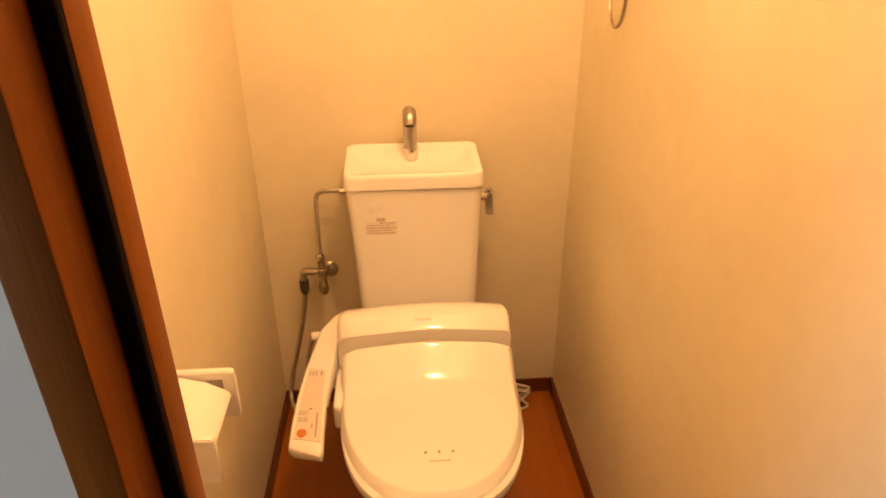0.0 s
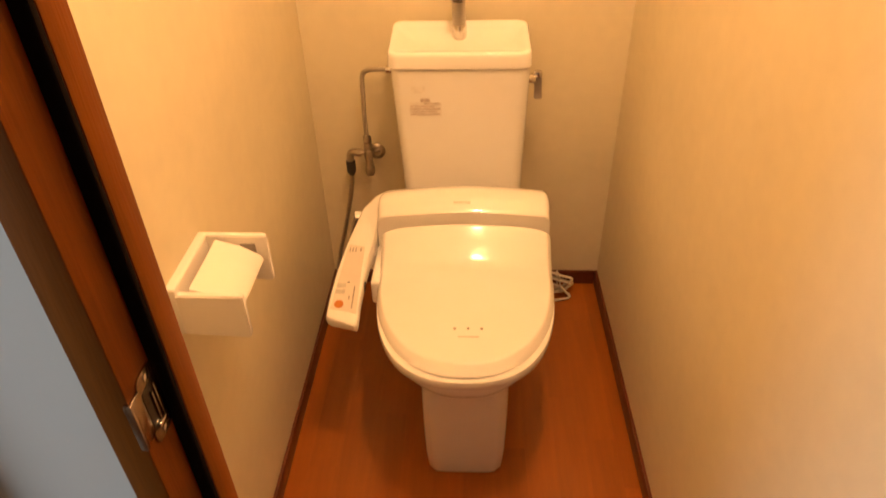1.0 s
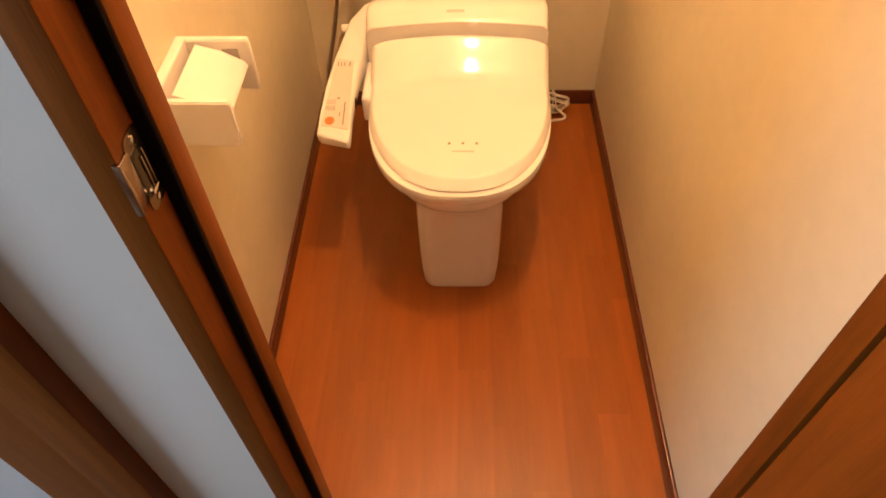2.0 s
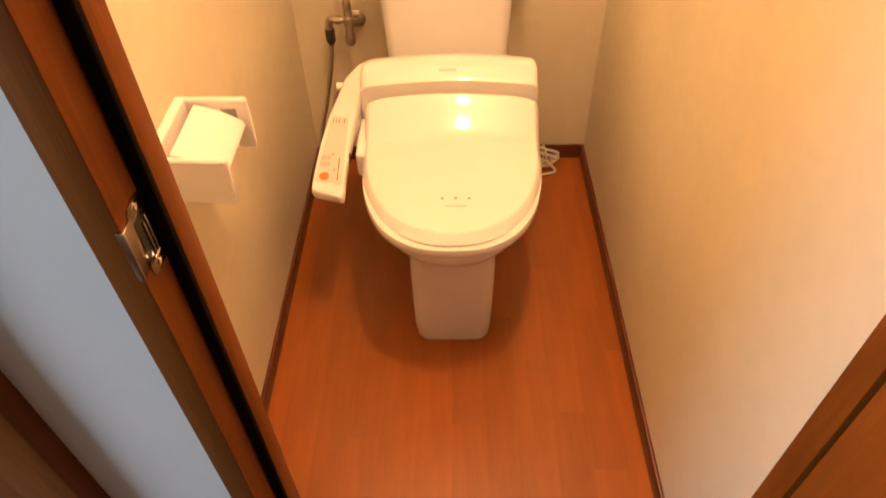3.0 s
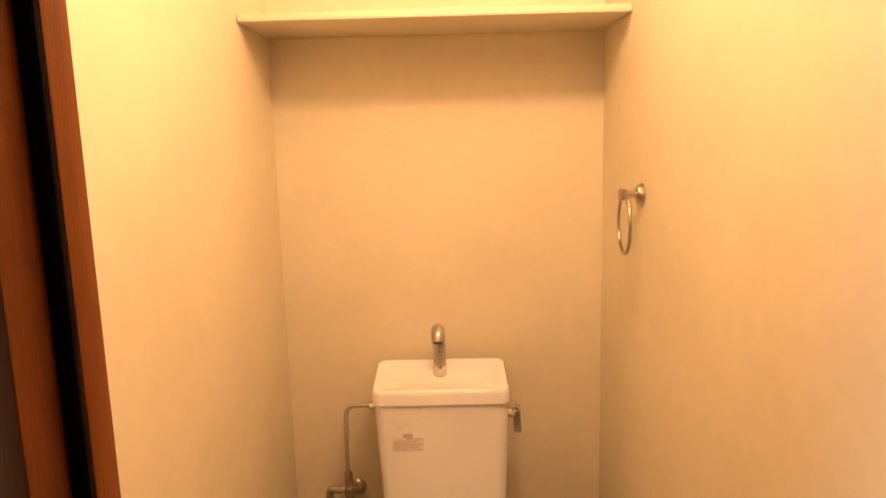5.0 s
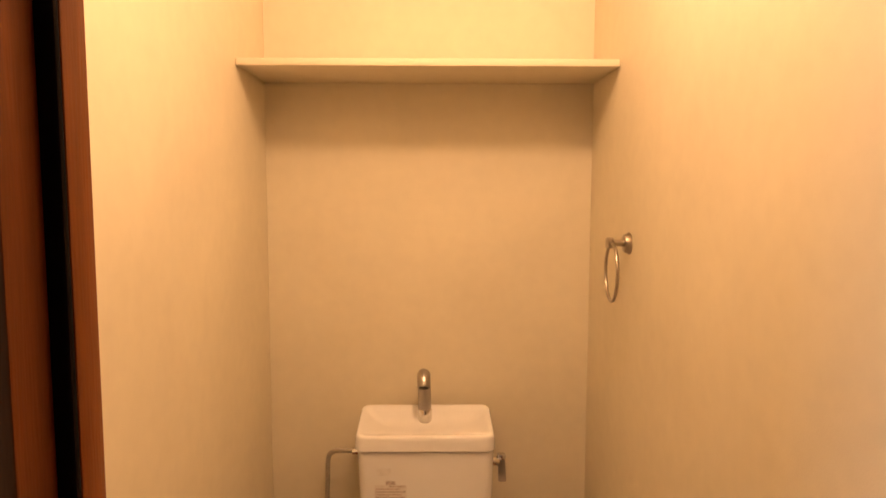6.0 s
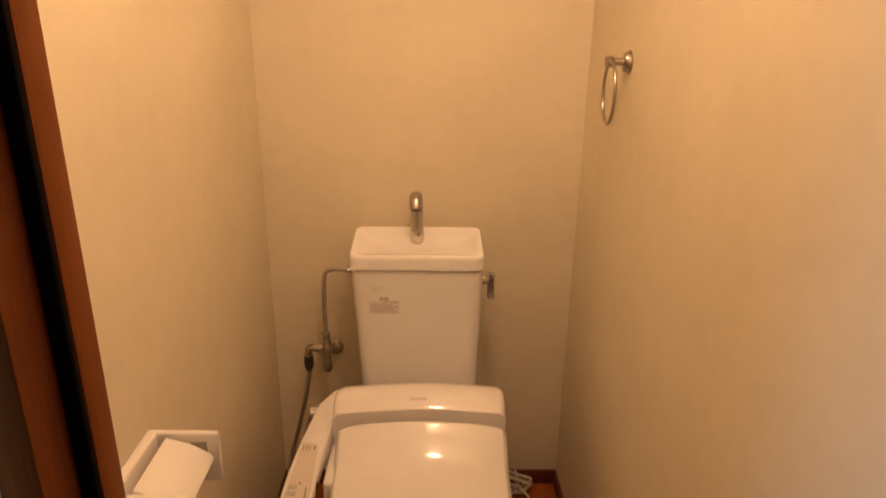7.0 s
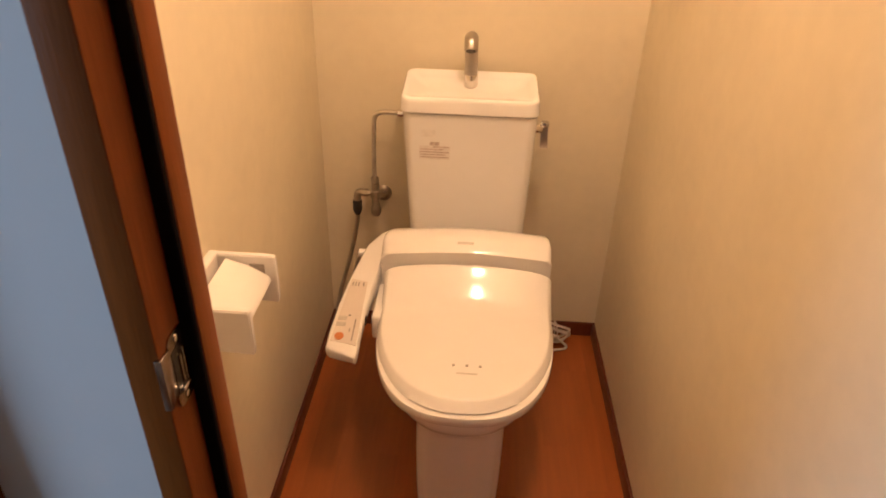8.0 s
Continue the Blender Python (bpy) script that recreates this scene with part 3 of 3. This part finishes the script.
# braided hose: rings along its length
hose_line = [(-0.7635, -0.067, 0.455), (-0.769, -0.068, 0.41), (-0.781, -0.070, 0.35), (-0.801, -0.072, 0.27), (-0.826, -0.080, 0.18), (-0.832, -0.12, 0.115), (-0.797, -0.20, 0.105), (-0.772, -0.245, 0.16), (-0.752, -0.268, 0.28), (-0.738, -0.272, 0.39), (-0.722, -0.272, 0.442)]
fine = [0.0066 if k % 2 else 0.0058 for k in range(101)]
hose_pts = []
for k in range(101):
    u = k / 100 * (len(hose_line) - 1)
    i = min(int(u), len(hose_line) - 2)
    P = [Vector(hose_line[max(0, min(len(hose_line) - 1, i + d))]) for d in (-1, 0, 1, 2)]
    w = u - i
    hose_pts.append(0.5 * (2 * P[1] + (P[2] - P[0]) * w + (2 * P[0] - 5 * P[1] + 4 * P[2] - P[3]) * w * w + (3 * P[1] - P[0] - 3 * P[2] + P[3]) * w ** 3))
tagged(link("hose", tube(hose_pts, fine, 10, smooth_steps=1), STEEL), "thin braided steel hose hanging below the valve", "hose")

# ---- towel ring ----
ring = thing("towel_ring", "small chrome towel ring on the wall", "towel ring")
part("flange", lathe([(0.024, 0.0), (0.024, -0.003), (0.021, -0.006), (0.019, -0.012), (0.013, -0.014)], (0.0, -0.365, 1.350), "x", 28), RINGMETAL, ring)
part("arm", tube([(0.0, -0.365, 1.350), (-0.02, -0.366, 1.351), (-0.045, -0.367, 1.352)], [0.0085, 0.0075, 0.0075], 14), RINGMETAL, ring)
part("knob", lathe([(0.004, -0.013), (0.0095, -0.010), (0.0095, 0.008), (0.006, 0.011)], (-0.043, -0.367, 1.352), "z", 16), RINGMETAL, ring)
hoop = [(-0.043 + 0.06 * 0.062 * math.sin(2 * math.pi * k / 48), -0.385 + 0.062 * math.sin(2 * math.pi * k / 48), 1.290 + 0.062 * math.cos(2 * math.pi * k / 48)) for k in range(49)]
part("hoop", tube(hoop, 0.0038, 10, smooth_steps=1), RINGMETAL, ring)

# ---- paper holder ----
holder = thing("paper_holder", "white plastic toilet paper holder with a tilted flap", "paper holder")
part("back_plate", box(LEFT, LEFT + 0.018, -1.012, -0.857, 0.705, 0.795, 0.004, 3), PLASTIC, holder)
for y, top in ((-1.012, 0.783), (-0.869, 0.793)):
    bm = loft([[(x, y + d, z) for x, z in ((LEFT + 0.014, 0.706), (-0.757, 0.700), (-0.755, 0.71), (-0.755, top - 0.006), (-0.757, top), (LEFT + 0.014, top + 0.001))] for d in (0.0, 0.012)])
    bmesh.ops.bevel(bm, geom=bm.edges[:], offset=0.002, segments=2, affect="EDGES")
    part("side_arm", bm, PLASTIC, holder)
part("spindle_slot", box(-0.800, -0.774, -0.8705, -0.8685, 0.745, 0.778, 0.001), PRINT, holder, "dark spindle slot")
bm = loft([[(x, y, z) for x, z in ((-0.838, 0.788), (-0.80, 0.776), (-0.768, 0.757), (-0.764, 0.748), (-0.767, 0.744), (-0.772, 0.751), (-0.803, 0.770), (-0.838, 0.782))] for y in (-1.000, -0.8715)])
flap = part("flap", bm, PLASTIC, holder, "tilted white cutter flap")

# ---- mains cord, folded to and fro and tied, beside the toilet's foot ----
cord = thing("power_cord", "bundled white power cord behind the toilet", "cord")
for k, (dx, dz, dy) in enumerate(((0.0, 0.0, 0.0), (-0.006, -0.012, -0.012), (0.004, -0.022, 0.008))):
    part("cable", tube([(-0.245, -0.10, 0.22 + dz), (-0.20, -0.075, 0.125 + dz), (-0.162, -0.062 + dy, 0.090 + dz), (-0.128, -0.060 + dy, 0.074 + dz), (-0.097 + dx, -0.060 + dy, 0.064 + dz), (-0.090 + dx, -0.060 + dy, 0.058 + dz), (-0.096 + dx, -0.061 + dy, 0.050 + dz), (-0.120, -0.064 + dy, 0.034 + dz), (-0.150, -0.070 + dy, 0.028 + 0.4 * dz), (-0.19, -0.09 + dy, 0.024 + 0.4 * dz)], 0.0042, 10), CORD, cord)
part("cable", tube([(-0.165, -0.085, 0.062), (-0.135, -0.080, 0.046), (-0.108, -0.082, 0.022), (-0.098, -0.086, 0.012), (-0.104, -0.092, 0.0065), (-0.13, -0.098, 0.0055), (-0.17, -0.104, 0.005), (-0.24, -0.10, 0.005)], 0.0042, 10), CORD, cord)
part("tie", tube([(-0.140, -0.048, 0.083), (-0.136, -0.075, 0.088), (-0.132, -0.092, 0.058), (-0.130, -0.080, 0.028), (-0.134, -0.052, 0.030), (-0.140, -0.048, 0.083)], 0.0026, 8), CORD, cord)

# ---- floor strips, one by one ----
rnd = random.Random(7)
WIDE, LONG = 0.0775, 0.455
strip_mesh = {}
x0 = -0.8975
col = 0
while x0 < 0.0:
    a, b = max(x0, LEFT + 0.001), min(x0 + WIDE, -0.001)
    y = -1.51 - (0.31 * col % 1.0) * LONG
    while y < 0.0:
        c, d = max(y, -1.509), min(y + LONG, -0.001)
        if d - c > 0.02 and b - a > 0.01:
            w, l = round(b - a, 5), round(d - c, 5)
            if (w, l) not in strip_mesh:
                bm = box(-w / 2, w / 2, -l / 2, l / 2, -0.006, 0.0, 0.00012, 1)
                me = bpy.data.meshes.new("plank")
                bmesh.ops.recalc_face_normals(bm, faces=bm.faces[:])
                bm.to_mesh(me)
                bm.free()
                me.materials.append(PLANK)
                strip_mesh[(w, l)] = me
            plank = new("plank", strip_mesh[(w, l)])
            plank.location = ((a + b) / 2, (c + d) / 2, 0.0)
            plank.parent = floor
        y += LONG
    x0 += WIDE
    col += 1
